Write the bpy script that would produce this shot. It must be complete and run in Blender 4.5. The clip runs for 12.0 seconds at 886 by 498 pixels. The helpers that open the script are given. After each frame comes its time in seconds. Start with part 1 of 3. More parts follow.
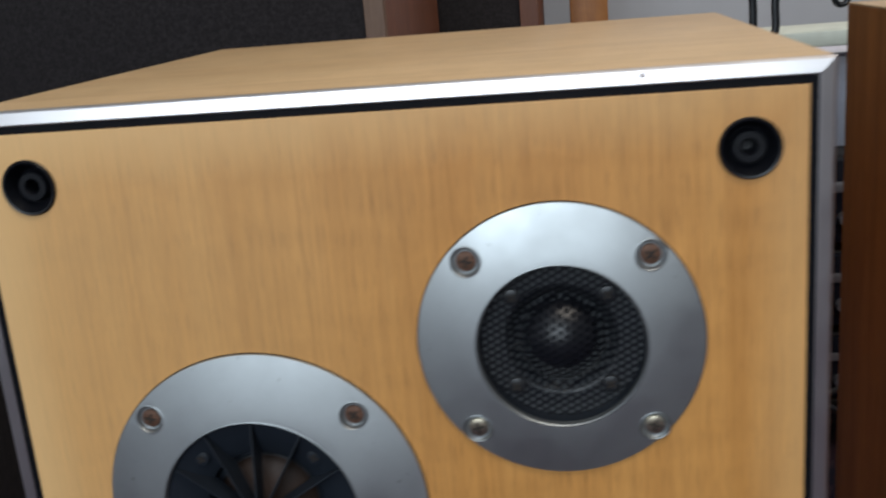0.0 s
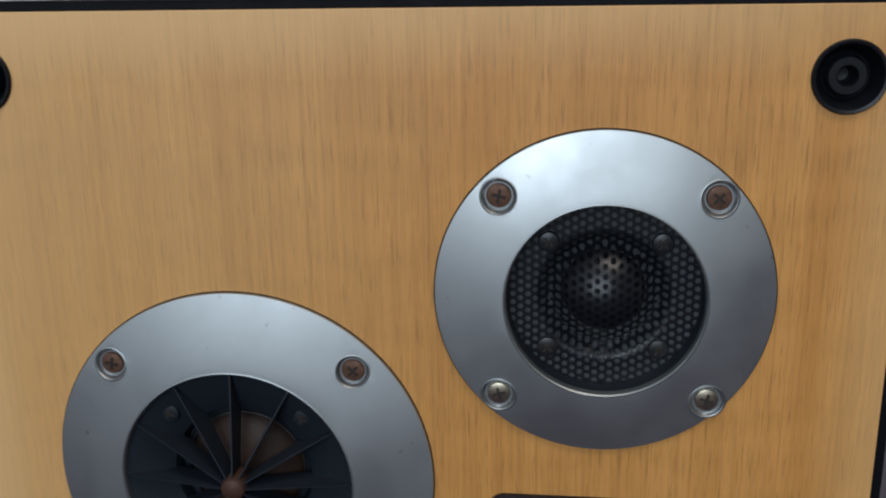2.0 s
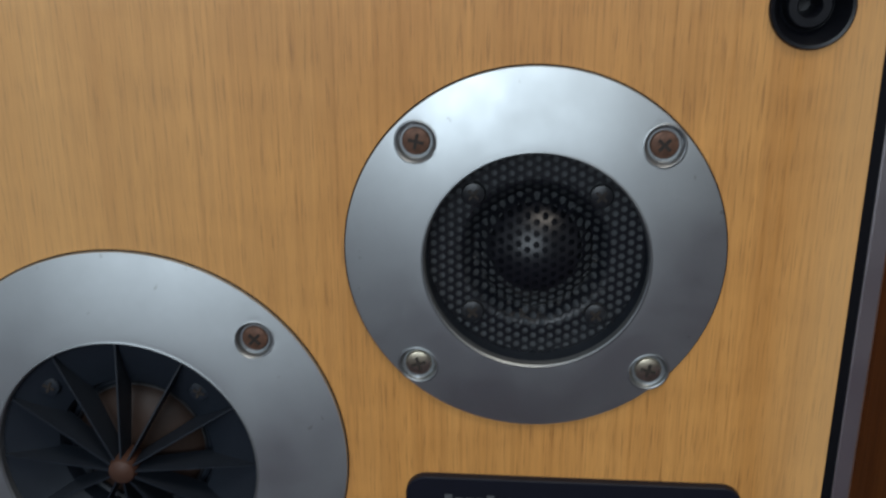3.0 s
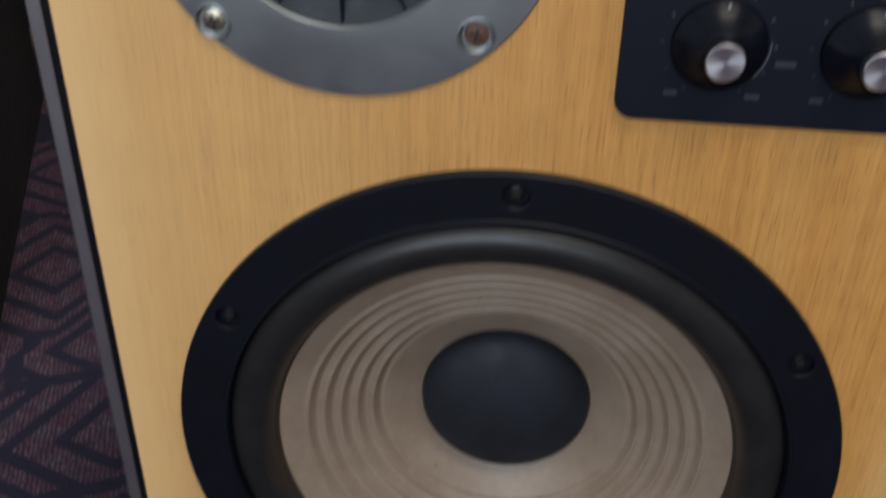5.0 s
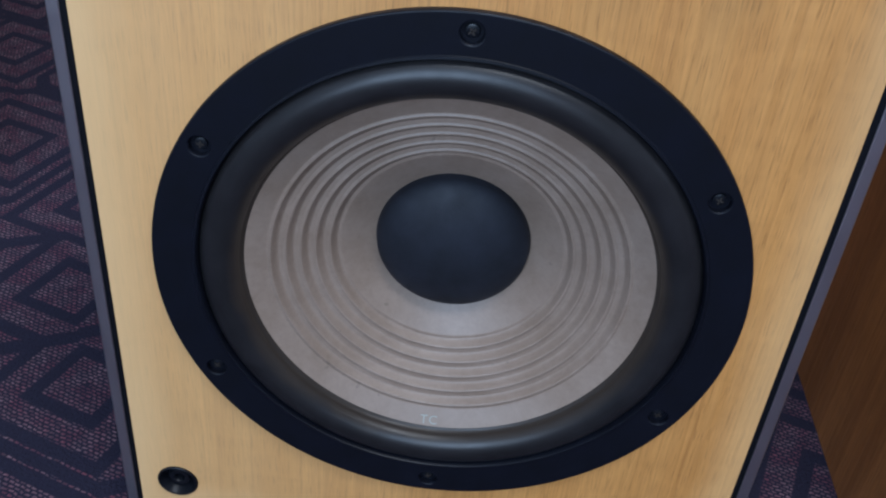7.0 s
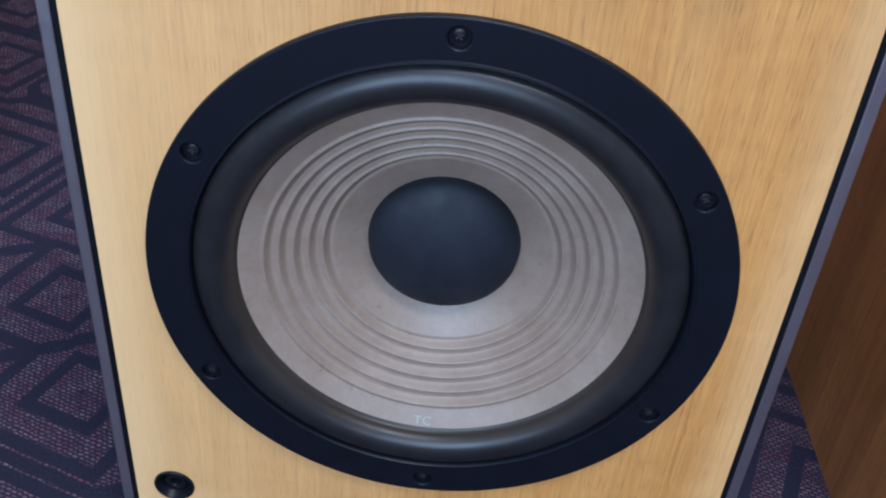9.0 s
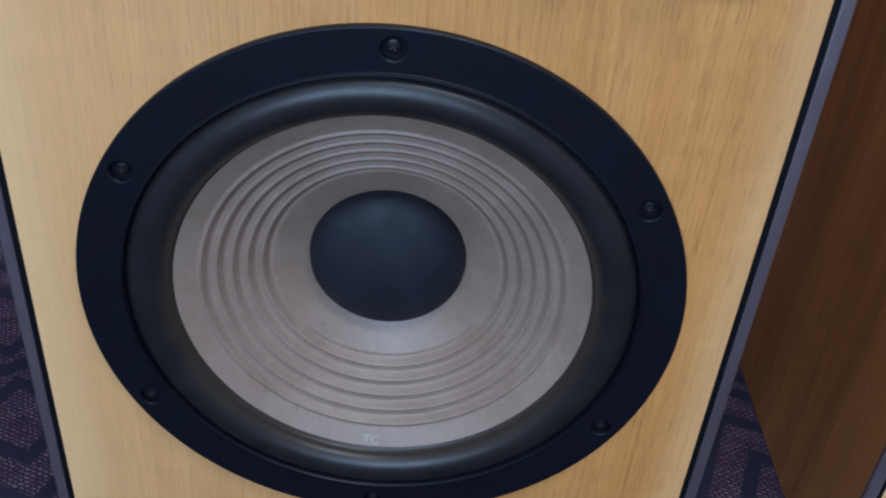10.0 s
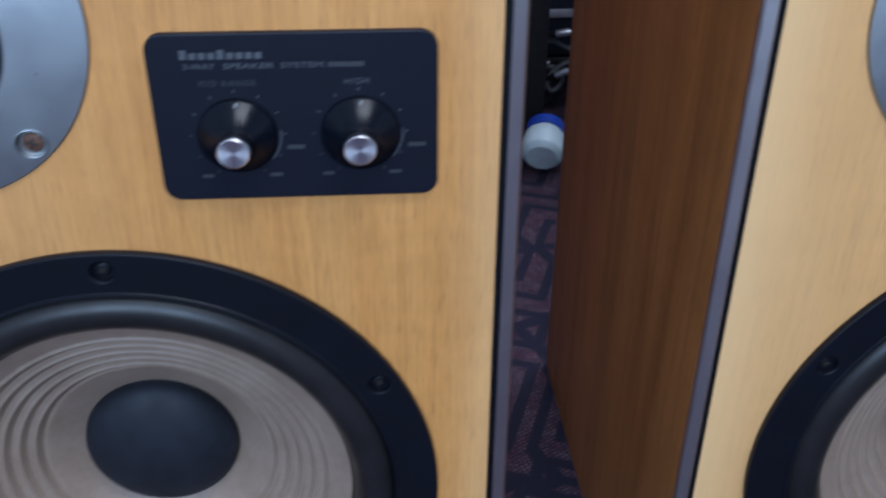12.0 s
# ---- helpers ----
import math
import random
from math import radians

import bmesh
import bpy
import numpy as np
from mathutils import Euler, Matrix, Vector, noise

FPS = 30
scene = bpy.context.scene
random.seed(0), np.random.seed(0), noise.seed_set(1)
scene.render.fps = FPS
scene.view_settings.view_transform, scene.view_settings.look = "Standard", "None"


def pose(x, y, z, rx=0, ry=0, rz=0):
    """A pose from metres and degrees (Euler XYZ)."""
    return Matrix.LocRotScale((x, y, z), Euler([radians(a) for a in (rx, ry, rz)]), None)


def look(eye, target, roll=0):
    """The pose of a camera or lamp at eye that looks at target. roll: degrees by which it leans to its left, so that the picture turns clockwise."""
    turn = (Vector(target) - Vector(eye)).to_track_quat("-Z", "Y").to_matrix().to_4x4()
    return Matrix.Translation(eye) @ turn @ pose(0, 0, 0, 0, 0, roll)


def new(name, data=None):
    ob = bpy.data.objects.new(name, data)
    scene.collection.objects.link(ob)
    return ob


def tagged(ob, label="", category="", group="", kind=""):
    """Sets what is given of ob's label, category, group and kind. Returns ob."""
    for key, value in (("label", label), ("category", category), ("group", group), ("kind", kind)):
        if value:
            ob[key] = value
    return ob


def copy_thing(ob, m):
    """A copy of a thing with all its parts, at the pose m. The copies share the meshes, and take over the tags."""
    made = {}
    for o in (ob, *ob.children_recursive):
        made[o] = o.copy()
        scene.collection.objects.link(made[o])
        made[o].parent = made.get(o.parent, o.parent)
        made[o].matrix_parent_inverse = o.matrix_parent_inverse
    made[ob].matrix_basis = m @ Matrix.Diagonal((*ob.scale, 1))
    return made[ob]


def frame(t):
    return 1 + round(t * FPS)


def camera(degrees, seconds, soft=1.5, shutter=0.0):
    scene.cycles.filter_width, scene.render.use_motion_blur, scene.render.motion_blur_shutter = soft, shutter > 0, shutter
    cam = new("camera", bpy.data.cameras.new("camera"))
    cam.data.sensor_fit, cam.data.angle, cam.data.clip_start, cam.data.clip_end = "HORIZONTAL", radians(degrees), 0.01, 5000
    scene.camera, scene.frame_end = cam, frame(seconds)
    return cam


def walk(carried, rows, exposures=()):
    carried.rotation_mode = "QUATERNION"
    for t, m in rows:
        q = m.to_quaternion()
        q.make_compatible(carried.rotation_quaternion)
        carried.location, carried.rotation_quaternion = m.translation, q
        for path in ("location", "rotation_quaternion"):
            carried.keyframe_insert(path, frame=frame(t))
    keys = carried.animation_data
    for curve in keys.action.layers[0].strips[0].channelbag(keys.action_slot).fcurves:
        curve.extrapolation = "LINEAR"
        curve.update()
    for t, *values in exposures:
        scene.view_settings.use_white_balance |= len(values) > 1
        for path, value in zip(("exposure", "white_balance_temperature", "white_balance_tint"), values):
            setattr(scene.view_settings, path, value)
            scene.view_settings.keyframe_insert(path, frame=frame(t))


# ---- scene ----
# ---- camera ----
cam = camera(48.1, 12.0, soft=2.1, shutter=0.5)
PATH = [
    (0, (0.088, -0.389, 0.674), (-0.207, 1.517, 0.145), -4.8),
    (0.3, (0.052, -0.382, 0.664), (-0.236, 1.524, 0.133), -4.7),
    (0.5, (0.039, -0.383, 0.662), (-0.212, 1.529, 0.133), -3.5),
    (1, (0.044, -0.365, 0.65), (-0.191, 1.546, 0.11), -2.0),
    (1.5, (0.057, -0.341, 0.641), (-0.171, 1.565, 0.077), -1.6),
    (2, (0.058, -0.335, 0.642), (-0.174, 1.566, 0.067), -1.0),
    (2.5, (0.071, -0.311, 0.63), (-0.139, 1.587, 0.035), -0.5),
    (2.7, (0.071, -0.294, 0.631), (-0.076, 1.602, 0.01), -0.2),
    (4.3, (0.026, -0.307, 0.577), (-0.14, 1.48, -0.308), 0.6),
    (4.5, (0.023, -0.311, 0.553), (-0.162, 1.46, -0.356), 0.5),
    (5, (0.007, -0.331, 0.52), (-0.169, 1.352, -0.546), 1.1),
    (5.5, (-0.001, -0.348, 0.496), (-0.144, 1.273, -0.666), 2.5),
    (6, (-0.004, -0.362, 0.498), (-0.097, 1.245, -0.69), 4.1),
    (6.5, (-0.002, -0.374, 0.497), (-0.053, 1.242, -0.68), 5.4),
    (7, (0.007, -0.385, 0.507), (-0.038, 1.228, -0.674), 5.4),
    (9, (0.008, -0.39, 0.51), (-0.023, 1.229, -0.665), 4.9),
    (9.5, (0.007, -0.381, 0.505), (0.013, 1.243, -0.662), 5.1),
    (10, (0.018, -0.378, 0.507), (0.058, 1.252, -0.651), 5.0),
    (10.5, (0.024, -0.383, 0.513), (0.07, 1.246, -0.647), 4.0),
    (11, (0.049, -0.383, 0.547), (0.108, 1.276, -0.568), 2.3),
    (11.5, (0.083, -0.379, 0.566), (0.157, 1.296, -0.524), 1.2),
    (12, (0.121, -0.373, 0.574), (0.245, 1.323, -0.478), 0.4),
]
walk(cam, [(t, look(eye, target, roll)) for t, eye, target, roll in PATH],
     [(0, -0.46, 6900, 10), (2.7, -0.62, 6800, 10), (4.4, -0.34, 7750, 10), (5.0, -0.22, 6900, 10), (5.6, 0.0, 5650, 10), (7.2, 0.08, 5350, 10), (8.6, 0.28, 5200, 10),
      (9.1, 0.48, 5200, 10), (9.4, 0.03, 5200, 10), (10.5, 0.05, 5200, 10), (12, 0.12, 5200, 10)])


# ---- light ----
world = bpy.data.worlds.new("world")
scene.world = world
world.use_nodes = True
world.node_tree.nodes["Background"].inputs[0].default_value = (0.75, 0.85, 1.0, 1)
world.node_tree.nodes["Background"].inputs[1].default_value = 0.05


def area_lamp(name, eye, target, sx, sy, watts, colour):
    data = bpy.data.lights.new(name, "AREA")
    data.shape, data.size, data.size_y, data.energy, data.color = "RECTANGLE", sx, sy, watts, colour
    ob = new(name, data)
    ob.matrix_world = look(eye, target)
    return ob


# daylight through the shop window behind the camera, and two ceiling panels
area_lamp("window_daylight", (-0.5, -3.05, 1.57), (-0.5, 0, 1.57), 2.1, 1.6, 92, (0.72, 0.86, 1.0))
area_lamp("ceiling_lamp", (0.6, -0.95, 2.55), (0.6, -0.95, 0), 1.3, 0.6, 30, (1.0, 0.94, 0.86))
area_lamp("ceiling_lamp", (0.9, 1.2, 2.55), (0.9, 1.2, 0), 1.2, 0.6, 34, (1.0, 0.96, 0.92))


# ---- materials ----
def material(name):
    m = bpy.data.materials.new(name)
    m.use_nodes = True
    nt = m.node_tree
    return m, nt, nt.nodes["Principled BSDF"]


def add(nt, kind, **sets):
    n = nt.nodes.new(kind)
    for k, v in sets.items():
        n.inputs[k.replace("_", " ")].default_value = v
    return n


def mapped(nt, scale, coord="Object"):
    tc = nt.nodes.new("ShaderNodeTexCoord")
    mp = nt.nodes.new("ShaderNodeMapping")
    mp.inputs["Scale"].default_value = scale
    nt.links.new(tc.outputs[coord], mp.inputs["Vector"])
    return mp.outputs["Vector"]


def noise_at(nt, scale3, scale=1.0, detail=4.0, rough=0.55, distortion=0.0):
    n = add(nt, "ShaderNodeTexNoise", Scale=scale, Detail=detail, Roughness=rough, Distortion=distortion)
    nt.links.new(mapped(nt, scale3), n.inputs["Vector"])
    return n.outputs["Fac"]


def ramp(nt, fac, *stops):
    r = nt.nodes.new("ShaderNodeValToRGB")
    el = r.color_ramp.elements
    while len(el) < len(stops):
        el.new(0.5)
    for e, (p, c) in zip(el, stops):
        e.position, e.color = p, (*c, 1) if len(c) == 3 else c
    nt.links.new(fac, r.inputs["Fac"])
    return r.outputs["Color"]


def mix(nt, kind, fac, a, b):
    n = nt.nodes.new("ShaderNodeMix")
    n.data_type, n.blend_type = "RGBA", kind
    for sock, v in ((n.inputs[0], fac), (n.inputs[6], a), (n.inputs[7], b)):
        if isinstance(v, (int, float)):
            sock.default_value = v
        elif isinstance(v, tuple):
            sock.default_value = (*v, 1)
        else:
            nt.links.new(v, sock)
    return n.outputs[2]


def bump(nt, bsdf, height, strength, distance):
    b = add(nt, "ShaderNodeBump", Strength=strength, Distance=distance)
    nt.links.new(height, b.inputs["Height"])
    nt.links.new(b.outputs["Normal"], bsdf.inputs["Normal"])


def grain(along, across, run):
    """Texture scale with long grain along one axis."""
    return tuple(run if i == along else across for i in range(3))


def wood(name, light, dark, pore, along, rough, coat=0.0):
    m, nt, b = material(name)
    bands = noise_at(nt, grain(along, 34, 1.8), 1, 5, 0.62, 0.5)
    fine = noise_at(nt, grain(along, 520, 13), 1, 4, 0.7)
    pores = noise_at(nt, grain(along, 1500, 62), 1, 3, 0.55)
    streak = noise_at(nt, grain(along, 210, 2.6), 1, 4, 0.65, 0.3)
    blotch = noise_at(nt, (5, 5, 5), 1, 3, 0.5)
    base = mix(nt, "MIX", ramp(nt, bands, (0.3, (0, 0, 0)), (0.72, (1, 1, 1))), dark, light)
    base = mix(nt, "MULTIPLY", 0.42, base, ramp(nt, fine, (0.25, (0.66, 0.6, 0.52)), (0.65, (1.08, 1.06, 1.04))))
    base = mix(nt, "MIX", ramp(nt, pores, (0.54, (0, 0, 0)), (0.68, (0.5, 0.5, 0.5))), base, pore)
    base = mix(nt, "MULTIPLY", 0.36, base, ramp(nt, streak, (0.33, (0.70, 0.62, 0.50)), (0.47, (0.97, 0.96, 0.94)), (0.55, (1, 1, 1)), (0.66, (1.16, 1.17, 1.2))))
    lines = noise_at(nt, grain(along, 620, 7), 1, 2, 0.5)
    base = mix(nt, "MULTIPLY", 0.42, base, ramp(nt, lines, (0.34, (0.78, 0.72, 0.62)), (0.46, (1, 1, 1)), (0.6, (1, 1, 1)), (0.7, (1.15, 1.16, 1.18))))
    base = mix(nt, "MULTIPLY", 0.5, base, ramp(nt, blotch, (0.3, (0.8, 0.78, 0.74)), (0.7, (1.1, 1.1, 1.1))))
    figure = noise_at(nt, grain(along, 26, 48), 1, 3, 0.55, 0.6)
    base = mix(nt, "MULTIPLY", 0.5, base, ramp(nt, figure, (0.32, (0.86, 0.84, 0.8)), (0.66, (1.06, 1.06, 1.06))))
    dots = add(nt, "ShaderNodeTexVoronoi", Scale=17.0, Randomness=1.0)
    nt.links.new(mapped(nt, (1, 1, 1)), dots.inputs["Vector"])
    base = mix(nt, "MIX", ramp(nt, dots.outputs["Distance"], (0.008, (0.75, 0.75, 0.75)), (0.016, (0, 0, 0))), base, pore)
    nt.links.new(base, b.inputs["Base Color"])
    r = ramp(nt, fine, (0.3, (rough + 0.1,) * 3), (0.7, (rough - 0.06,) * 3))
    nt.links.new(r, b.inputs["Roughness"])
    b.inputs["Coat Weight"].default_value, b.inputs["Coat Roughness"].default_value = coat, 0.42
    bump(nt, b, fine, 0.12, 0.0006)
    return m


def faded_edges_left_lit(m, half, z0, z1, pale, width):
    """Paler, sun-faded margin along the edges of the front panel, and light painted over its left side."""
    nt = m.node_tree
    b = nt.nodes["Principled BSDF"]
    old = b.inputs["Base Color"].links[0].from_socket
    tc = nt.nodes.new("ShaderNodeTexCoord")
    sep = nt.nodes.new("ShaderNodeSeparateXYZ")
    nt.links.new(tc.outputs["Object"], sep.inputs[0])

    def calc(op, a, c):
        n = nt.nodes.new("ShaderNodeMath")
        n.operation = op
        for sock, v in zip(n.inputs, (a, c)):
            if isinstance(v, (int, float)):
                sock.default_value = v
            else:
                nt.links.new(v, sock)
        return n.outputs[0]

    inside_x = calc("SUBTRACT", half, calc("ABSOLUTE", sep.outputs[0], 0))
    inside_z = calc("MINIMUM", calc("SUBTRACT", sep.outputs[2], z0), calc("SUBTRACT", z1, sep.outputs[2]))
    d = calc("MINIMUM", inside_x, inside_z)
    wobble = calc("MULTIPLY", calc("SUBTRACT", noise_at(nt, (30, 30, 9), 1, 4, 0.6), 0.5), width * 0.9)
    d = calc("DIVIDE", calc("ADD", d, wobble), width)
    # margin weakened to the right, following the same painted light from the left
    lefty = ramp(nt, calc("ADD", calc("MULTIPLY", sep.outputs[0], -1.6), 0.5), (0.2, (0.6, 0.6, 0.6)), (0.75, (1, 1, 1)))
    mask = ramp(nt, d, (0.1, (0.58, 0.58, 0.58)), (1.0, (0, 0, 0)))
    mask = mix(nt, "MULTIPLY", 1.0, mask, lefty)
    # left-to-right falloff of light, painted into the veneer as a paler left side
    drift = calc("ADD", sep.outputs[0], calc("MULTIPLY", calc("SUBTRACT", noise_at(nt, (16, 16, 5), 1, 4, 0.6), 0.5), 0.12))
    left_light = ramp(nt, calc("ADD", calc("MULTIPLY", drift, 2.6), 0.5), (0.02, (0.55, 0.55, 0.55)), (0.58, (0, 0, 0)))
    side_lit = mix(nt, "MIX", left_light, old, pale)
    nt.links.new(mix(nt, "MIX", mask, side_lit, pale), b.inputs["Base Color"])


def plain(name, colour, rough, metal=0.0, spread=0.12, size=60, bump_size=900, bump_by=0.06, spec=0.5):
    """A painted, moulded or metal surface with soft mottling, fine relief and uneven gloss."""
    m, nt, b = material(name)
    big = noise_at(nt, (size,) * 3, 1, 4, 0.6)
    fine = noise_at(nt, (bump_size,) * 3, 1, 3, 0.6)
    lo, hi = tuple(c * (1 - spread) for c in colour), tuple(min(1, c * (1 + spread)) for c in colour)
    nt.links.new(ramp(nt, big, (0.3, lo), (0.7, hi)), b.inputs["Base Color"])
    nt.links.new(ramp(nt, big, (0.3, (min(1, rough * 1.12),) * 3), (0.7, (rough * 0.88,) * 3)), b.inputs["Roughness"])
    b.inputs["Metallic"].default_value = metal
    b.inputs["Specular IOR Level"].default_value = spec
    bump(nt, b, fine, bump_by, 0.0004)
    return m


def carpet():
    m, nt, b = material("carpet_pattern")
    tilt = nt.nodes.new("ShaderNodeTexCoord")
    mp = nt.nodes.new("ShaderNodeMapping")
    mp.inputs["Rotation"].default_value = (0, 0, 0.35)
    nt.links.new(tilt.outputs["Object"], mp.inputs["Vector"])
    def calc(op, a, c):
        n = nt.nodes.new("ShaderNodeMath")
        n.operation = op
        for sock, v in zip(n.inputs, (a, c)):
            if isinstance(v, (int, float)):
                sock.default_value = v
            else:
                nt.links.new(v, sock)
        return n.outputs[0]

    # nested angular figures with dark lanes between them
    near, far = [], []
    for feature, found in (("F1", near), ("F2", far)):
        cell = add(nt, "ShaderNodeTexVoronoi", Scale=6.4, Randomness=0.8)
        cell.feature, cell.voronoi_dimensions, cell.distance = feature, "2D", "CHEBYCHEV"
        nt.links.new(mp.outputs["Vector"], cell.inputs["Vector"])
        found.append(cell.outputs["Distance"])
    lane = ramp(nt, calc("SUBTRACT", far[0], near[0]), (0.055, (0, 0, 0)), (0.068, (1, 1, 1)))
    frac = calc("FRACT", calc("MULTIPLY", near[0], 5.2), 0)
    band = ramp(nt, frac, (0.05, (0, 0, 0)), (0.09, (1, 1, 1)), (0.70, (1, 1, 1)), (0.74, (0, 0, 0)))
    band = mix(nt, "MULTIPLY", 1.0, band, lane)
    # yarn dashes
    yarn = nt.nodes.new("ShaderNodeTexBrick")
    for k, v in (("Scale", 1.0), ("Mortar Size", 0.0011), ("Mortar Smooth", 0.7), ("Brick Width", 0.0046), ("Row Height", 0.0029)):
        yarn.inputs[k].default_value = v
    yarn.inputs["Color1"].default_value, yarn.inputs["Color2"].default_value = (1, 1, 1, 1), (0.45, 0.45, 0.45, 1)
    yarn.inputs["Mortar"].default_value = (0, 0, 0, 1)
    wob = noise_at(nt, (90, 90, 90), 1, 3, 0.6)
    shift = mix(nt, "LINEAR_LIGHT", 0.0025, mp.outputs["Vector"], wob)
    nt.links.new(shift, yarn.inputs["Vector"])
    tuft = noise_at(nt, (420, 420, 420), 1, 3, 0.7)
    mask = mix(nt, "MULTIPLY", 1.0, band, yarn.outputs["Color"])
    mask = mix(nt, "MULTIPLY", 0.6, mask, ramp(nt, tuft, (0.35, (0.2, 0.2, 0.2)), (0.6, (1, 1, 1))))
    hue = mix(nt, "MIX", ramp(nt, noise_at(nt, (60, 60, 60), 1, 3, 0.6), (0.4, (0, 0, 0)), (0.6, (1, 1, 1))), (0.20, 0.070, 0.095), (0.25, 0.15, 0.17))
    ground = mix(nt, "MIX", tuft, (0.013, 0.012, 0.024), (0.032, 0.029, 0.050))
    col = mix(nt, "MIX", mask, ground, hue)
    nt.links.new(col, b.inputs["Base Color"])
    b.inputs["Roughness"].default_value = 0.95
    b.inputs["Specular IOR Level"].default_value = 0.15
    bump(nt, b, tuft, 0.5, 0.003)
    return m


def paper_cone():
    m, nt, b = material("cone_paper")
    fibre = noise_at(nt, (260, 260, 260), 1, 5, 0.7)
    stain = noise_at(nt, (38, 38, 38), 1, 4, 0.6)
    c = ramp(nt, stain, (0.3, (0.232, 0.164, 0.118)), (0.7, (0.285, 0.210, 0.160)))
    c = mix(nt, "MULTIPLY", 0.6, c, ramp(nt, fibre, (0.3, (0.82, 0.8, 0.78)), (0.65, (1.06, 1.06, 1.06))))
    speck = noise_at(nt, (170, 170, 170), 1, 2, 0.4)
    c = mix(nt, "MIX", ramp(nt, speck, (0.72, (0, 0, 0)), (0.78, (0.45, 0.45, 0.45))), c, (0.12, 0.085, 0.06))
    nt.links.new(c, b.inputs["Base Color"])
    b.inputs["Roughness"].default_value = 0.46
    bump(nt, b, fibre, 0.25, 0.0006)
    return m


def brushed(name, colour, rough, spun=False, worn=False):
    """Satin aluminium with faint mottling."""
    m, nt, b = material(name)
    big = noise_at(nt, (14, 14, 14), 1, 3, 0.5)
    nt.links.new(ramp(nt, big, (0.3, tuple(c * 0.97 for c in colour)), (0.7, colour)), b.inputs["Base Color"])
    smudge = noise_at(nt, (55, 55, 55), 1, 4, 0.6)
    nt.links.new(ramp(nt, smudge, (0.3, (rough + 0.025,) * 3), (0.7, (rough - 0.025,) * 3)), b.inputs["Roughness"])
    b.inputs["Metallic"].default_value = 1.0
    if worn:
        cloud = noise_at(nt, (30, 30, 30), 1, 4, 0.6)
        nt.links.new(ramp(nt, cloud, (0.3, (rough + 0.06,) * 3), (0.72, (rough - 0.07,) * 3)), b.inputs["Roughness"])
        tone = mix(nt, "MULTIPLY", 1.0, b.inputs["Base Color"].links[0].from_socket, ramp(nt, cloud, (0.3, (0.9, 0.9, 0.9)), (0.7, (1.05, 1.05, 1.05))))
        spot = noise_at(nt, (210, 210, 210), 1, 2, 0.4)
        tone = mix(nt, "MIX", ramp(nt, spot, (0.74, (0, 0, 0)), (0.79, (0.5, 0.5, 0.5))), tone, (0.22, 0.21, 0.2))
        nt.links.new(tone, b.inputs["Base Color"])
    if spun:
        b.inputs["Anisotropic"].default_value = 0.65
        tan = nt.nodes.new("ShaderNodeTangent")
        tan.direction_type, tan.axis = "RADIAL", "Y"
        nt.links.new(tan.outputs[0], b.inputs["Tangent"])
    return m


def dusty_rubber(*given, **sets):
    """Black rubber with a brown film of old glue and dust near the cone."""
    m = plain(*given, **sets)
    nt = m.node_tree
    b = nt.nodes["Principled BSDF"]
    old = b.inputs["Base Color"].links[0].from_socket
    far = nt.nodes.new("ShaderNodeVectorMath")
    far.operation = "LENGTH"
    wob = mix(nt, "LINEAR_LIGHT", 0.003, mapped(nt, (1, 1, 1)), noise_at(nt, (40, 40, 40), 1, 3, 0.6))
    nt.links.new(wob, far.inputs[0])
    film = ramp(nt, far.outputs["Value"], (0.1040, (0.8, 0.8, 0.8)), (0.1095, (0, 0, 0)))
    nt.links.new(mix(nt, "MIX", film, old, (0.042, 0.030, 0.021)), b.inputs["Base Color"])
    return m


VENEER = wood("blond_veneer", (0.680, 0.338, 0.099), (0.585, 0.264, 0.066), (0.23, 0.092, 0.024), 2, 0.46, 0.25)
faded_edges_left_lit(VENEER, 0.1715, 0.0095, 0.6237, (0.80, 0.512, 0.236), 0.024)
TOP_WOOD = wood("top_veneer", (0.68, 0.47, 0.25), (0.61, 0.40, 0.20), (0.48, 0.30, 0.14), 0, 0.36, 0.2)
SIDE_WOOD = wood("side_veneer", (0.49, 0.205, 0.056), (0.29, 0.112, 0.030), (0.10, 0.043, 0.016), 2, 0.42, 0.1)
RED_WOOD = wood("red_brown_veneer", (0.22, 0.075, 0.035), (0.14, 0.045, 0.02), (0.07, 0.025, 0.012), 2, 0.45)
DULL_WOOD = wood("dull_brown_veneer", (0.23, 0.135, 0.09), (0.16, 0.09, 0.06), (0.09, 0.05, 0.03), 2, 0.5)
LOW_WOOD = wood("dark_top_veneer", (0.12, 0.07, 0.048), (0.085, 0.048, 0.033), (0.05, 0.03, 0.02), 1, 0.5)
TRIM = brushed("trim_aluminium", (0.76, 0.725, 0.725), 0.36)
PLATE = brushed("plate_aluminium", (0.54, 0.57, 0.58), 0.455, worn=True)
CUP = brushed("cup_aluminium", (0.36, 0.38, 0.39), 0.5)
CAP_METAL = brushed("knob_cap_metal", (0.88, 0.86, 0.89), 0.32, True)
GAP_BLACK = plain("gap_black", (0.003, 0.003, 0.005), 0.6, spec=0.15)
FRAME_BLACK = plain("frame_black", (0.0048, 0.0054, 0.0092), 0.42, spread=0.25, spec=0.22)
RUBBER = dusty_rubber("surround_rubber", (0.0145, 0.0132, 0.0140), 0.36, spread=0.3, spec=0.36)
CAP_BLACK = plain("dust_cap_felt", (0.0105, 0.012, 0.018), 0.62, spec=0.33, spread=0.4, size=45, bump_by=0.3)
PANEL_BLACK = plain("panel_black", (0.0075, 0.0086, 0.0155), 0.45, spec=0.2)
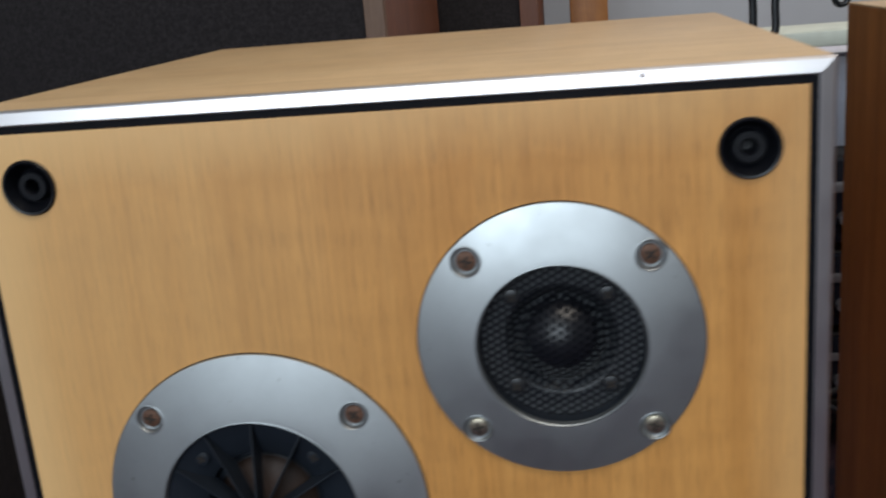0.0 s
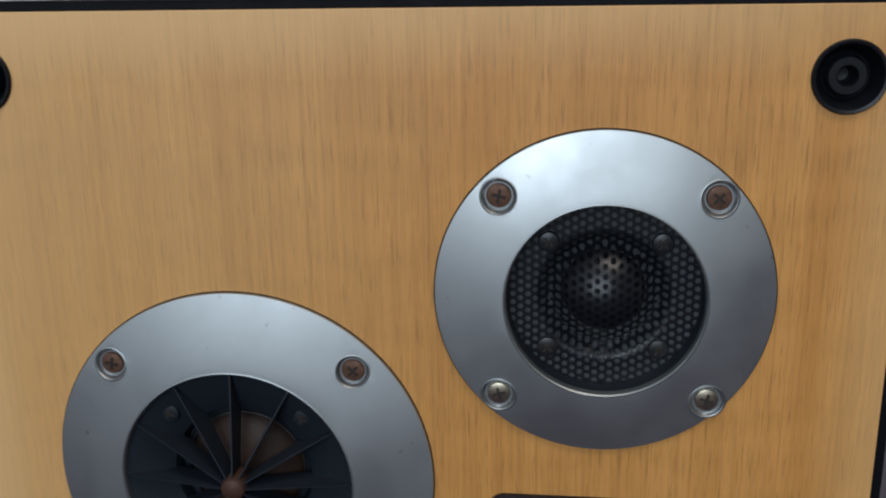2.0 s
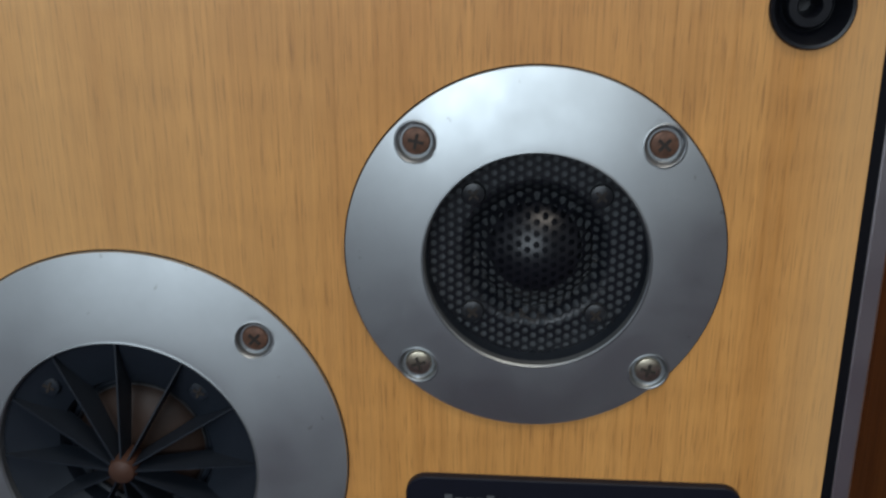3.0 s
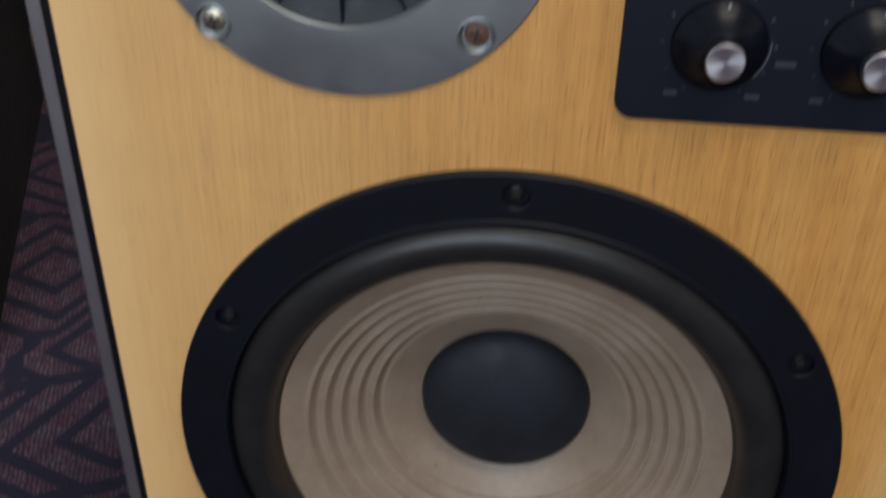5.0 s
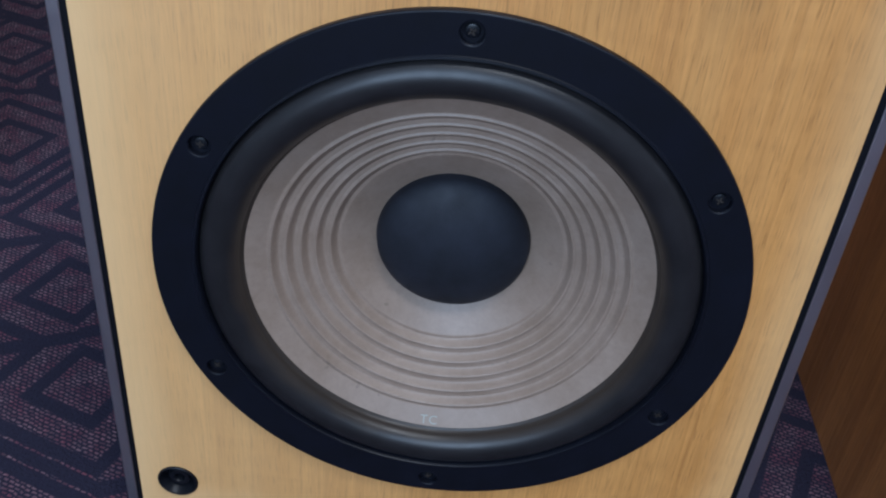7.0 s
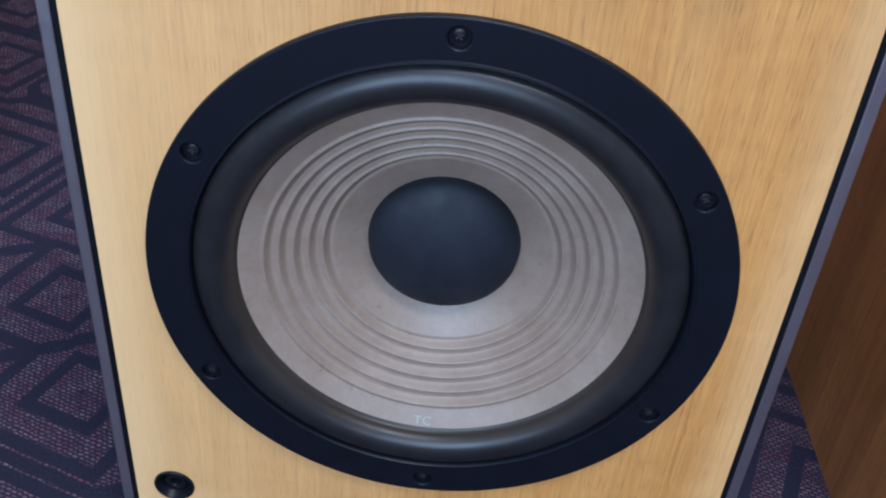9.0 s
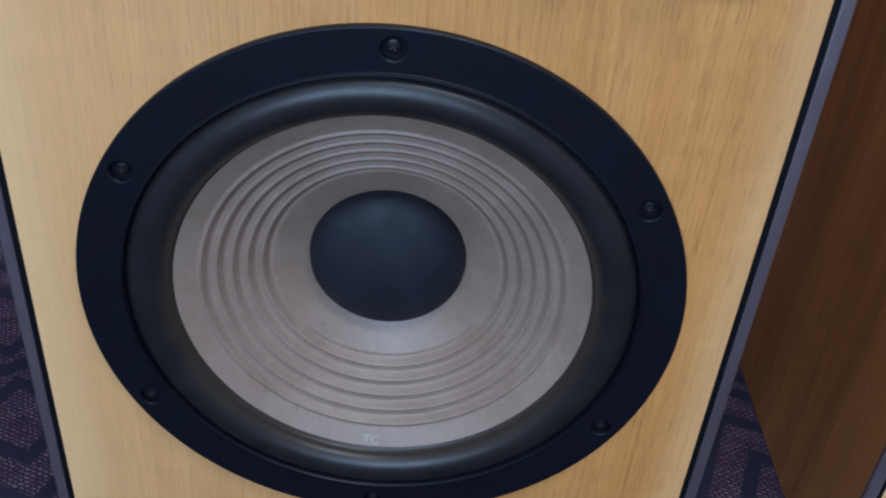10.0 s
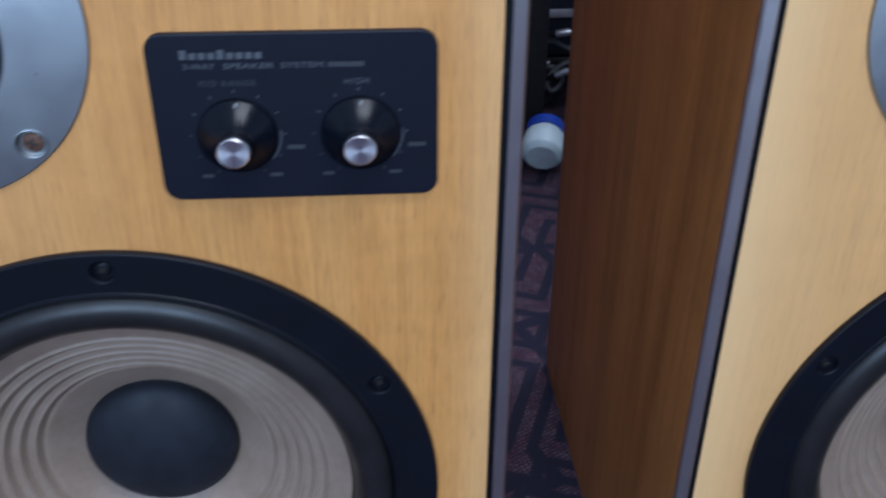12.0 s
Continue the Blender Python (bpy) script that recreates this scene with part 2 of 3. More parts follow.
KNOB_BLACK = plain("knob_black", (0.004, 0.005, 0.009), 0.24, spec=0.22)
PLASTIC = plain("socket_plastic", (0.005, 0.0055, 0.008), 0.36, spec=0.35)
HORN_BLACK = plain("horn_black", (0.013, 0.017, 0.024), 0.45, spec=0.26)
MESH_BLACK = plain("mesh_black", (0.006, 0.0066, 0.0095), 0.34, spec=0.42)
BACK_GREY = plain("tweeter_backing", (0.078, 0.085, 0.092), 0.5)
RUST = plain("rusty_screw", (0.13, 0.065, 0.042), 0.55, metal=0.4, spread=0.4, size=400)
STEEL = plain("bright_screw", (0.62, 0.55, 0.42), 0.3, metal=1.0, spread=0.3, size=400)
WELL_SCREW = plain("sunk_screw", (0.006, 0.007, 0.010), 0.35, spec=0.3)
DARK_SCREW = plain("black_screw", (0.018, 0.019, 0.022), 0.35, metal=0.2)
SLOT = plain("screw_slot", (0.02, 0.014, 0.01), 0.7)
DIAPHRAGM = plain("diaphragm_brown", (0.036, 0.021, 0.0155), 0.5, spec=0.2, spread=0.25)
HUB_BROWN = plain("hub_brown", (0.060, 0.028, 0.019), 0.55, spec=0.25)
PAPER = paper_cone()
PRINT = plain("print_grey", (0.30, 0.31, 0.33), 0.5)
PRINT_MID = plain("print_mid", (0.075, 0.08, 0.09), 0.5)
PRINT_DIM = plain("print_dim", (0.032, 0.035, 0.041), 0.5)
STAMP = plain("stamp_pale", (0.37, 0.37, 0.31), 0.6)
CABLE_GREY = plain("cable_grey", (0.035, 0.036, 0.042), 0.45)
CARPET = carpet()
WALL = plain("wall_paint", (0.50, 0.52, 0.56), 0.8, spread=0.05, size=3, bump_size=300)
CEILING = plain("ceiling_paint", (0.75, 0.75, 0.74), 0.85, spread=0.04, size=3)
GRILLE = plain("grille_cloth", (0.012, 0.009, 0.0105), 0.9, spread=0.2, size=200, bump_by=0.15)
BOX_BLACK = plain("cabinet_black", (0.008, 0.007, 0.008), 0.6)
TABLE_WHITE = plain("table_laminate", (0.62, 0.66, 0.58), 0.5, spread=0.05)
JAR_WHITE = plain("jar_plastic", (0.66, 0.76, 0.80), 0.35, spread=0.08)
LID_BLUE = plain("lid_blue", (0.02, 0.06, 0.42), 0.4)
SILVER = plain("silver_fascia", (0.5, 0.5, 0.55), 0.35, metal=0.8)
BAG_WHITE = plain("white_plastic", (0.62, 0.63, 0.72), 0.4, spread=0.1)


# ---- mesh helpers ----
def finish(mesh, mat, angle=35):
    mesh.materials.append(mat)
    for p in mesh.polygons:
        p.use_smooth = True
    mesh.set_sharp_from_angle(angle=radians(angle))
    return mesh


def part(name, mesh, mat, parent=None, label="", at=(0, 0, 0), turn=(0, 0, 0), angle=35):
    """Links a bmesh or mesh as one object under its thing."""
    if isinstance(mesh, bmesh.types.BMesh):
        bm, mesh = mesh, bpy.data.meshes.new(name)
        bm.to_mesh(mesh)
        bm.free()
    if not mesh.materials:
        finish(mesh, mat, 8 if "flat" in mesh else angle)
    ob = new(name, mesh)
    ob.parent = parent
    ob.matrix_basis = pose(*at, *turn)
    if label:
        tagged(ob, label)
    return ob


def box(x0, x1, y0, y1, z0, z1, bevel=0.0, seg=2):
    bm = bmesh.new()
    bmesh.ops.create_cube(bm, size=1)
    bmesh.ops.scale(bm, verts=bm.verts, vec=(x1 - x0, y1 - y0, z1 - z0))
    bmesh.ops.translate(bm, verts=bm.verts, vec=((x0 + x1) / 2, (y0 + y1) / 2, (z0 + z1) / 2))
    if bevel:
        bmesh.ops.bevel(bm, geom=bm.edges[:], offset=bevel, segments=seg, affect="EDGES", profile=0.5)
    return bm


def revolve(profile, n=96):
    """Turns (radius, y) points round the y axis."""
    bm = bmesh.new()
    rings = []
    for r, y in profile:
        if r < 1e-6:
            rings.append([bm.verts.new((0, y, 0))])
        else:
            rings.append([bm.verts.new((r * math.cos(2 * math.pi * i / n), y, r * math.sin(2 * math.pi * i / n))) for i in range(n)])
    for a, b in zip(rings, rings[1:]):
        for i in range(n):
            j = (i + 1) % n
            if len(a) == 1 and len(b) == 1:
                continue
            if len(a) == 1:
                bm.faces.new((a[0], b[j], b[i]))
            elif len(b) == 1:
                bm.faces.new((a[i], a[j], b[0]))
            else:
                bm.faces.new((a[i], a[j], b[j], b[i]))
    bmesh.ops.recalc_face_normals(bm, faces=bm.faces[:])
    return bm


def lathe_z(profile, n=48):
    """Turns (radius, z) points round the z axis."""
    bm = revolve(profile, n)
    bmesh.ops.rotate(bm, verts=bm.verts[:], cent=(0, 0, 0), matrix=Matrix.Rotation(radians(90), 3, "X"))
    return bm


def circle(cx, cz, r, n=96):
    return [(cx + r * math.cos(2 * math.pi * i / n), cz + r * math.sin(2 * math.pi * i / n)) for i in range(n)]


def rounded(x0, x1, z0, z1, r, n=8):
    pts = []
    for cx, cz, a0 in ((x1 - r, z1 - r, 0), (x0 + r, z1 - r, 90), (x0 + r, z0 + r, 180), (x1 - r, z0 + r, 270)):
        pts += [(cx + r * math.cos(radians(a0 + 90 * i / n)), cz + r * math.sin(radians(a0 + 90 * i / n))) for i in range(n + 1)]
    return pts


def sheet(name, outline, holes, front, back, bevel=0.0):
    """An upright plate with real holes, from y = front to y = back."""
    cu = bpy.data.curves.new(name, "CURVE")
    cu.dimensions, cu.fill_mode = "2D", "BOTH"
    for k, pts in enumerate([outline] + holes):
        sp = cu.splines.new("POLY")
        sp.points.add(len(pts) - 1)
        for p, (x, z) in zip(sp.points, pts if k == 0 else pts[::-1]):
            p.co = (x, z, 0, 1)
        sp.use_cyclic_u = True
    cu.extrude, cu.bevel_depth, cu.bevel_resolution = (back - front) / 2 - bevel, bevel, 2
    ob = bpy.data.objects.new(name, cu)
    mesh = bpy.data.meshes.new_from_object(ob)
    bpy.data.objects.remove(ob)
    mesh.transform(Matrix.Translation((0, (front + back) / 2, 0)) @ Matrix.Rotation(radians(90), 4, "X"))
    bm = bmesh.new()
    bm.from_mesh(mesh)
    bmesh.ops.remove_doubles(bm, verts=bm.verts[:], dist=1e-6)
    bmesh.ops.recalc_face_normals(bm, faces=bm.faces[:])
    bm.to_mesh(mesh)
    bm.free()
    mesh.name = name
    mesh["flat"] = 1
    return mesh


def lettering(text, size, spacing=1.0):
    cu = bpy.data.curves.new("lettering", "FONT")
    cu.body, cu.size, cu.align_x, cu.extrude, cu.space_character, cu.resolution_u = text, size, "LEFT", 0.00008, spacing, 3
    ob = bpy.data.objects.new("lettering", cu)
    mesh = bpy.data.meshes.new_from_object(ob)
    bpy.data.objects.remove(ob)
    mesh.transform(Matrix.Rotation(radians(90), 4, "X"))
    return mesh


def thing(name, label, category, at=(0, 0, 0), turn=(0, 0, 0), group="", kind=""):
    ob = new(name)
    ob.matrix_basis = pose(*at, *turn)
    return tagged(ob, label, category, group, kind)


# ---- room ----
def slab(name, label, *dims, mat):
    return tagged(part(name, box(*dims), mat), label, "structure", kind="structure")


slab("floor", "dark navy carpet with dusty pink dashed angular pattern", -2.6, 3.1, -3.2, 2.5, -0.1, 0, mat=CARPET)
slab("ceiling", "white painted ceiling", -2.6, 3.1, -3.2, 2.5, 2.6, 2.7, mat=CEILING)
slab("wall_north", "pale grey painted wall behind the speakers", -2.6, 3.1, 2.5, 2.6, -0.1, 2.7, mat=WALL)
slab("wall_west", "pale grey painted wall", -2.7, -2.6, -3.2, 2.6, -0.1, 2.7, mat=WALL)
slab("wall_east", "pale grey painted wall", 3.1, 3.2, -3.2, 2.6, -0.1, 2.7, mat=WALL)
south = part("wall_south", sheet("wall_south", [(-2.6, -0.1), (3.1, -0.1), (3.1, 2.6), (-2.6, 2.6)],
             [[(-1.57, 0.75), (0.57, 0.75), (0.57, 2.39), (-1.57, 2.39)]], -3.3, -3.2), WALL)
tagged(south, "pale grey painted wall with a wide window opening", "structure", kind="structure")


# ---- the speaker ----
HALF, TOP, DEPTH = 0.1815, 0.634, 0.345
WOOFER, MID, TWEET = (0.0, 0.202), (-0.0640, 0.4465), (0.0742, 0.5235)
SOCKETS = [(-0.1485, 0.601), (0.1500, 0.601), (-0.1485, 0.033), (0.1500, 0.033)]


def screw_head(r):
    return revolve([(0, -0.0006), (r * 0.6, -0.0005), (r * 0.92, -0.0001), (r, 0.0005), (r, 0.0015)], 24)


def add_screw(parent, x, y, z, r, mat, spin, label=""):
    ob = part("screw", screw_head(r), mat, parent, label, (x, y, z))
    cross = bmesh.new()
    for a in (0, 90):
        b = box(-r * 0.55, r * 0.55, -0.0009, 0.0, -r * 0.11, r * 0.11)
        bmesh.ops.rotate(b, verts=b.verts[:], cent=(0, 0, 0), matrix=Matrix.Rotation(radians(spin + a), 3, "Y"))
        tmp = bpy.data.meshes.new("tmp")
        b.to_mesh(tmp)
        b.free()
        cross.from_mesh(tmp)
        bpy.data.meshes.remove(tmp)
    part("slot", cross, SLOT, ob)
    return ob


def build_cabinet(sp):
    w, t = HALF, 0.018
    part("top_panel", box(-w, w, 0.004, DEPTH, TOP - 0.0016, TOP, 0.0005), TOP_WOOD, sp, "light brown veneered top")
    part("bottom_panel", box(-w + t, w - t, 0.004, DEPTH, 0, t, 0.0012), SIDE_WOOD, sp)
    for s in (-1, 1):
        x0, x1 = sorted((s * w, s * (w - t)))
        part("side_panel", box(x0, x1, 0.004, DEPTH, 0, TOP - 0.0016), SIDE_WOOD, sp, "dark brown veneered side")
    part("back_panel", box(-w + t, w - t, DEPTH - 0.02, DEPTH - 0.004, t, TOP - 0.0016), BOX_BLACK, sp)
    part("black_edge", sheet("black_edge", [(-w + 0.0064, 0.0064), (w - 0.0064, 0.0064), (w - 0.0064, TOP - 0.0064), (-w + 0.0064, TOP - 0.0064)],
         [[(-0.1716, 0.0097), (0.1716, 0.0097), (0.1716, 0.6235), (-0.1716, 0.6235)]], 0.0004, 0.008, 0.0003), GAP_BLACK, sp, "black inner edge strip")
    # mitred trim: lip, slanted face and inner wall
    section = [(0.0, 0.0036), (0.0, 0.0012), (0.0009, 0.0002), (0.0058, -0.0006), (0.0064, -0.0002), (0.0064, 0.0036)]
    corners = [(-w, TOP, 1, -1), (w, TOP, -1, -1), (w, 0, -1, 1), (-w, 0, 1, 1)]
    for k in range(4):
        a, b = corners[k], corners[(k + 1) % 4]
        bm = bmesh.new()
        ends = []
        for cx, cz, dx, dz in (a, b):
            ends.append([bm.verts.new((cx + dx * d, y, cz + dz * d)) for d, y in section])
        n = len(section)
        for i in range(n):
            j = (i + 1) % n
            bm.faces.new((ends[0][i], ends[0][j], ends[1][j], ends[1][i]))
        bm.faces.new(ends[0])
        bm.faces.new(ends[1][::-1])
        bmesh.ops.recalc_face_normals(bm, faces=bm.faces[:])
        part("trim", bm, TRIM, sp, "satin aluminium edge trim", angle=20)
    holes = [circle(*WOOFER, 0.1275), circle(*MID, 0.0500), circle(*TWEET, 0.0400)] + [circle(x, z, 0.0118, 40) for x, z in SOCKETS]
    holes.append(rounded(0.038, 0.141, 0.377, 0.439, 0.004))
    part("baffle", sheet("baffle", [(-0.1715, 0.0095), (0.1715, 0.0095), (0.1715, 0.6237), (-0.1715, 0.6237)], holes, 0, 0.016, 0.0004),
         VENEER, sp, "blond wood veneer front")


def build_socket(sp, x, z):
    prof = [(0.0121, 0.002), (0.0122, -0.0008), (0.0117, -0.0014), (0.0108, -0.0012), (0.0098, 0.0012), (0.0078, 0.0060), (0.0070, 0.0064),
            (0.0066, 0.0030), (0.0060, 0.0022), (0.0036, 0.0022), (0.0031, 0.0030), (0.0026, 0.0120), (0, 0.0122)]
    part("grille_socket", revolve(prof, 40), PLASTIC, sp, "round black plastic grille socket", (x, 0, z))


def build_woofer(sp):
    cx, cz = WOOFER
    holes = [circle(0.1365 * math.cos(radians(a)), 0.1365 * math.sin(radians(a)), 0.0060, 28) for a in range(30, 390, 60)]
    fr = part("woofer", sheet("woofer_frame", circle(0, -0.0002, 0.1453, 160), holes + [circle(0, 0, 0.1262, 160)], -0.0042, 0.0, 0.0009), FRAME_BLACK, sp,
              "large woofer in a black metal frame", (cx, 0, cz))
    part("gasket", revolve([(0.1268, -0.0034), (0.1258, -0.0048), (0.1246, -0.0050), (0.1238, -0.0040), (0.1234, 0.002), (0.120, 0.004)], 160), FRAME_BLACK, fr)
    roll = [(0.1240, 0.0040), (0.1238, 0.0022)]
    for i in range(15):
        a = math.pi * i / 14
        roll.append((0.1138 + 0.0100 * math.cos(a), 0.0020 - 0.0088 * math.sin(a)))
    roll += [(0.1030, 0.0026), (0.1022, 0.0034)]
    part("surround", revolve(roll, 160), RUBBER, fr, "black rubber roll surround", angle=80)
    # paper cone with five pressed ridges
    prof = []
    for i in range(161):
        r = 0.1048 - (0.1048 - 0.0385) * i / 160
        y = 0.0022 + 0.040 * ((0.1048 - r) / 0.066) ** 1.05
        for rr in (0.0903, 0.0833, 0.0764, 0.0695, 0.0626):
            y -= 0.0016 * math.exp(-((r - rr) / 0.0012) ** 2) - 0.0009 * math.exp(-((r - rr + 0.0030) / 0.0012) ** 2)
        prof.append((r, y))
    prof = [(0.1052, 0.0034)] + prof
    part("cone", revolve(prof, 160), PAPER, fr, "grey-brown paper cone with pressed ridges", angle=80)
    cap = [(0.0409, 0.0412), (0.0403, 0.0384)] + [(0.0403 * math.cos(radians(a)), 0.0384 - 0.0135 * math.sin(radians(a))) for a in range(6, 91, 6)]
    cap[-1] = (0, cap[-1][1])
    part("dust_cap", revolve(cap, 96), CAP_BLACK, fr, "matt black domed dust cap", angle=80)
    for k, a in enumerate(range(30, 390, 60)):
        x, z = 0.1365 * math.cos(radians(a)), 0.1365 * math.sin(radians(a))
        part("screw_well", revolve([(0.0063, -0.0042), (0.0059, -0.0036), (0.0054, -0.0006), (0, -0.0005)], 24), FRAME_BLACK, fr, "", (x, 0, z))
        add_screw(fr, x, -0.0014, z, 0.0034, WELL_SCREW, 20 + 37 * k, "black screw")
    # stamped letters on the paper
    part("stamp", lettering("TC", 0.0072, 1.1), STAMP, fr, "small pale stamped letters", (-0.0078, 0.0038, -0.1008), (-31, 0, 0))


CROWN = 0.0042


def plate_y(t):
    """Height of the crowned ring plate, from its inner rim (0) to its outer edge (1)."""
    return -0.0056 + CROWN * t ** 1.2


def crowned_plate(r_out, r_in, half, off):
    bm = bmesh.new()
    n, m = 360, 36
    rows = []
    for k in range(m + 1):
        t = k / m
        r = r_in + (r_out - r_in) * t
        rows.append([bm.verts.new((off[0] * t + r * math.cos(2 * math.pi * i / n), plate_y(t), off[1] * t + r * math.sin(2 * math.pi * i / n))) for i in range(n)])
    rows.append([bm.verts.new((v.co.x * 1.003, -0.0006, v.co.z * 1.003)) for v in rows[-1]])
    rows.append([bm.verts.new((v.co.x, 0.0, v.co.z)) for v in rows[-1]])
    spots = [(sx * half, sz * half) for sx in (-1, 1) for sz in (-1, 1)]
    for a, b in zip(rows, rows[1:]):
        for i in range(n):
            j = (i + 1) % n
            quad = (a[i], a[j], b[j], b[i])
            if any(math.hypot(v.co.x - x, v.co.z - z) < 0.0059 for v in quad for x, z in spots):
                continue
            bm.faces.new(quad)
    bmesh.ops.delete(bm, geom=[v for v in bm.verts if not v.link_faces], context="VERTS")
    for v in bm.verts:
        for x, z in spots:
            d = math.hypot(v.co.x - x, v.co.z - z)
            if d < 0.0085 and v.is_boundary:
                v.co.x, v.co.z = x + (v.co.x - x) * 0.0062 / d, z + (v.co.z - z) * 0.0062 / d
    bmesh.ops.recalc_face_normals(bm, faces=bm.faces[:])
    return bm


def build_ring_plate(name, sp, centre, r_out, r_in, half, label, off=(0, 0)):
    ob = part(name, crowned_plate(r_out, r_in, half, off), PLATE, sp, label, (centre[0], 0, centre[1]), angle=50)
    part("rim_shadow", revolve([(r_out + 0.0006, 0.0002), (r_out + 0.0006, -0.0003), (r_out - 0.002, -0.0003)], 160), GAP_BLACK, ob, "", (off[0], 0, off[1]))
    part("inner_lip", revolve([(r_in + 0.0006, -0.00562), (r_in + 0.0001, -0.0058), (r_in - 0.0004, -0.0053), (r_in - 0.0007, -0.0028)], 128), CUP, ob)
    part("throat", revolve([(r_in - 0.0007, -0.0028), (r_in - 0.0009, 0.0020), (r_in - 0.0009, 0.006)], 128), HORN_BLACK, ob)
    for k, (sx, sz) in enumerate(((-1, 1), (1, 1), (-1, -1), (1, -1))):
        d = plate_y(min(1, (half * math.sqrt(2) - r_in) / (r_out - r_in)))
        slope = CROWN * 1.2 / (r_out - r_in) * 0.8
        cup = revolve([(0.0068, d - 0.0001), (0.0063, d - 0.0003), (0.0059, d), (0.0056, d + 0.0009), (0.0054, -0.0011), (0.0050, -0.0008), (0, -0.0007)], 40)
        for v in cup.verts:
            if math.hypot(v.co.x, v.co.z) > 0.0055:
                v.co.y += slope * (v.co.x * sx + v.co.z * sz) / math.sqrt(2)
        part("screw_cup", cup, CUP, ob, "", (sx * half, 0, sz * half))
        rusty = sz > 0 or (name == "midrange" and sx > 0)
        add_screw(ob, sx * half, -0.0015, sz * half, 0.0044, RUST if rusty else STEEL, 12 + 31 * k, "rusty brown screw" if rusty else "bright metal screw")
    return ob


def build_mid(sp):
    ob = build_ring_plate("midrange", sp, MID, 0.0741, 0.0455, 0.0468, "midrange driver in a satin aluminium ring plate", (0.0018, 0.0018))
    part("horn", revolve([(0.0449, -0.0030), (0.0400, -0.0016), (0.0330, 0.0008), (0.0278, 0.0034), (0.0268, 0.0060), (0.0262, 0.016), (0, 0.0165)], 96), HORN_BLACK, ob,
         "black moulded horn")
    part("clamp_ring", revolve([(0.0262, 0.0085), (0.0252, 0.0078), (0.0242, 0.0084), (0.0238, 0.012)], 96), HORN_BLACK, ob)
    part("retaining_ring", revolve([(0.0242, 0.0086), (0.0239, 0.0080), (0.0234, 0.0079), (0.0231, 0.0086)], 96), DARK_SCREW, ob, "thin dark metal retaining ring")
    dome = [(0.0236 * math.cos(radians(a)), 0.0110 - 0.0085 * math.sin(radians(a))) for a in range(0, 91, 6)]
    dome[-1] = (0, dome[-1][1])
    part("diaphragm", revolve(dome, 96), DIAPHRAGM, ob, "brown domed diaphragm", angle=80)
    # twelve tapered fins that meet at the hub
    for k in range(12):
        bm = bmesh.new()
        side = []
        for s in (-1, 1):
            pts = [(0.0045, -0.0105), (0.0300, -0.0062), (0.0445, -0.0040), (0.0445, -0.0022), (0.0270, 0.0046), (0.0045, -0.0020)]
            side.append([bm.verts.new((r, y, s * (0.0003 if i < 3 else 0.00065))) for i, (r, y) in enumerate(pts)])
        n = len(side[0])
        bm.faces.new(side[0])
        bm.faces.new(side[1][::-1])
        for i in range(n):
            j = (i + 1) % n
            bm.faces.new((side[0][i], side[1][i], side[1][j], side[0][j]))
        bmesh.ops.recalc_face_normals(bm, faces=bm.faces[:])
        part("fin", bm, HORN_BLACK, ob, "", (0, 0, 0), (0, 30 * k, 0))
    part("hub", revolve([(0, -0.0128), (0.0026, -0.0125), (0.0043, -0.0114), (0.0050, -0.0095), (0.0052, -0.0020), (0.004, 0.0)], 32), HUB_BROWN, ob, "rust brown hub")
    for sx in (-1, 1):
        for sz in (-1, 1):
            add_screw(ob, sx * 0.0262, -0.0010, sz * 0.0262, 0.0037, HORN_BLACK, 25, "black screw")


def mesh_depth(r):
    """Height of the perforated cover: flat rim, shallow valley and a central dome."""
    if r > 0.0242:
        return 0.0030
    if r > 0.0186:
        return 0.0030 + 0.0045 * (0.5 - 0.5 * math.cos(math.pi * (0.0242 - r) / 0.0056))
    return 0.0075 - 0.0142 * math.sqrt(max(0.0, 1 - (r / 0.0186) ** 2)) ** 1.15


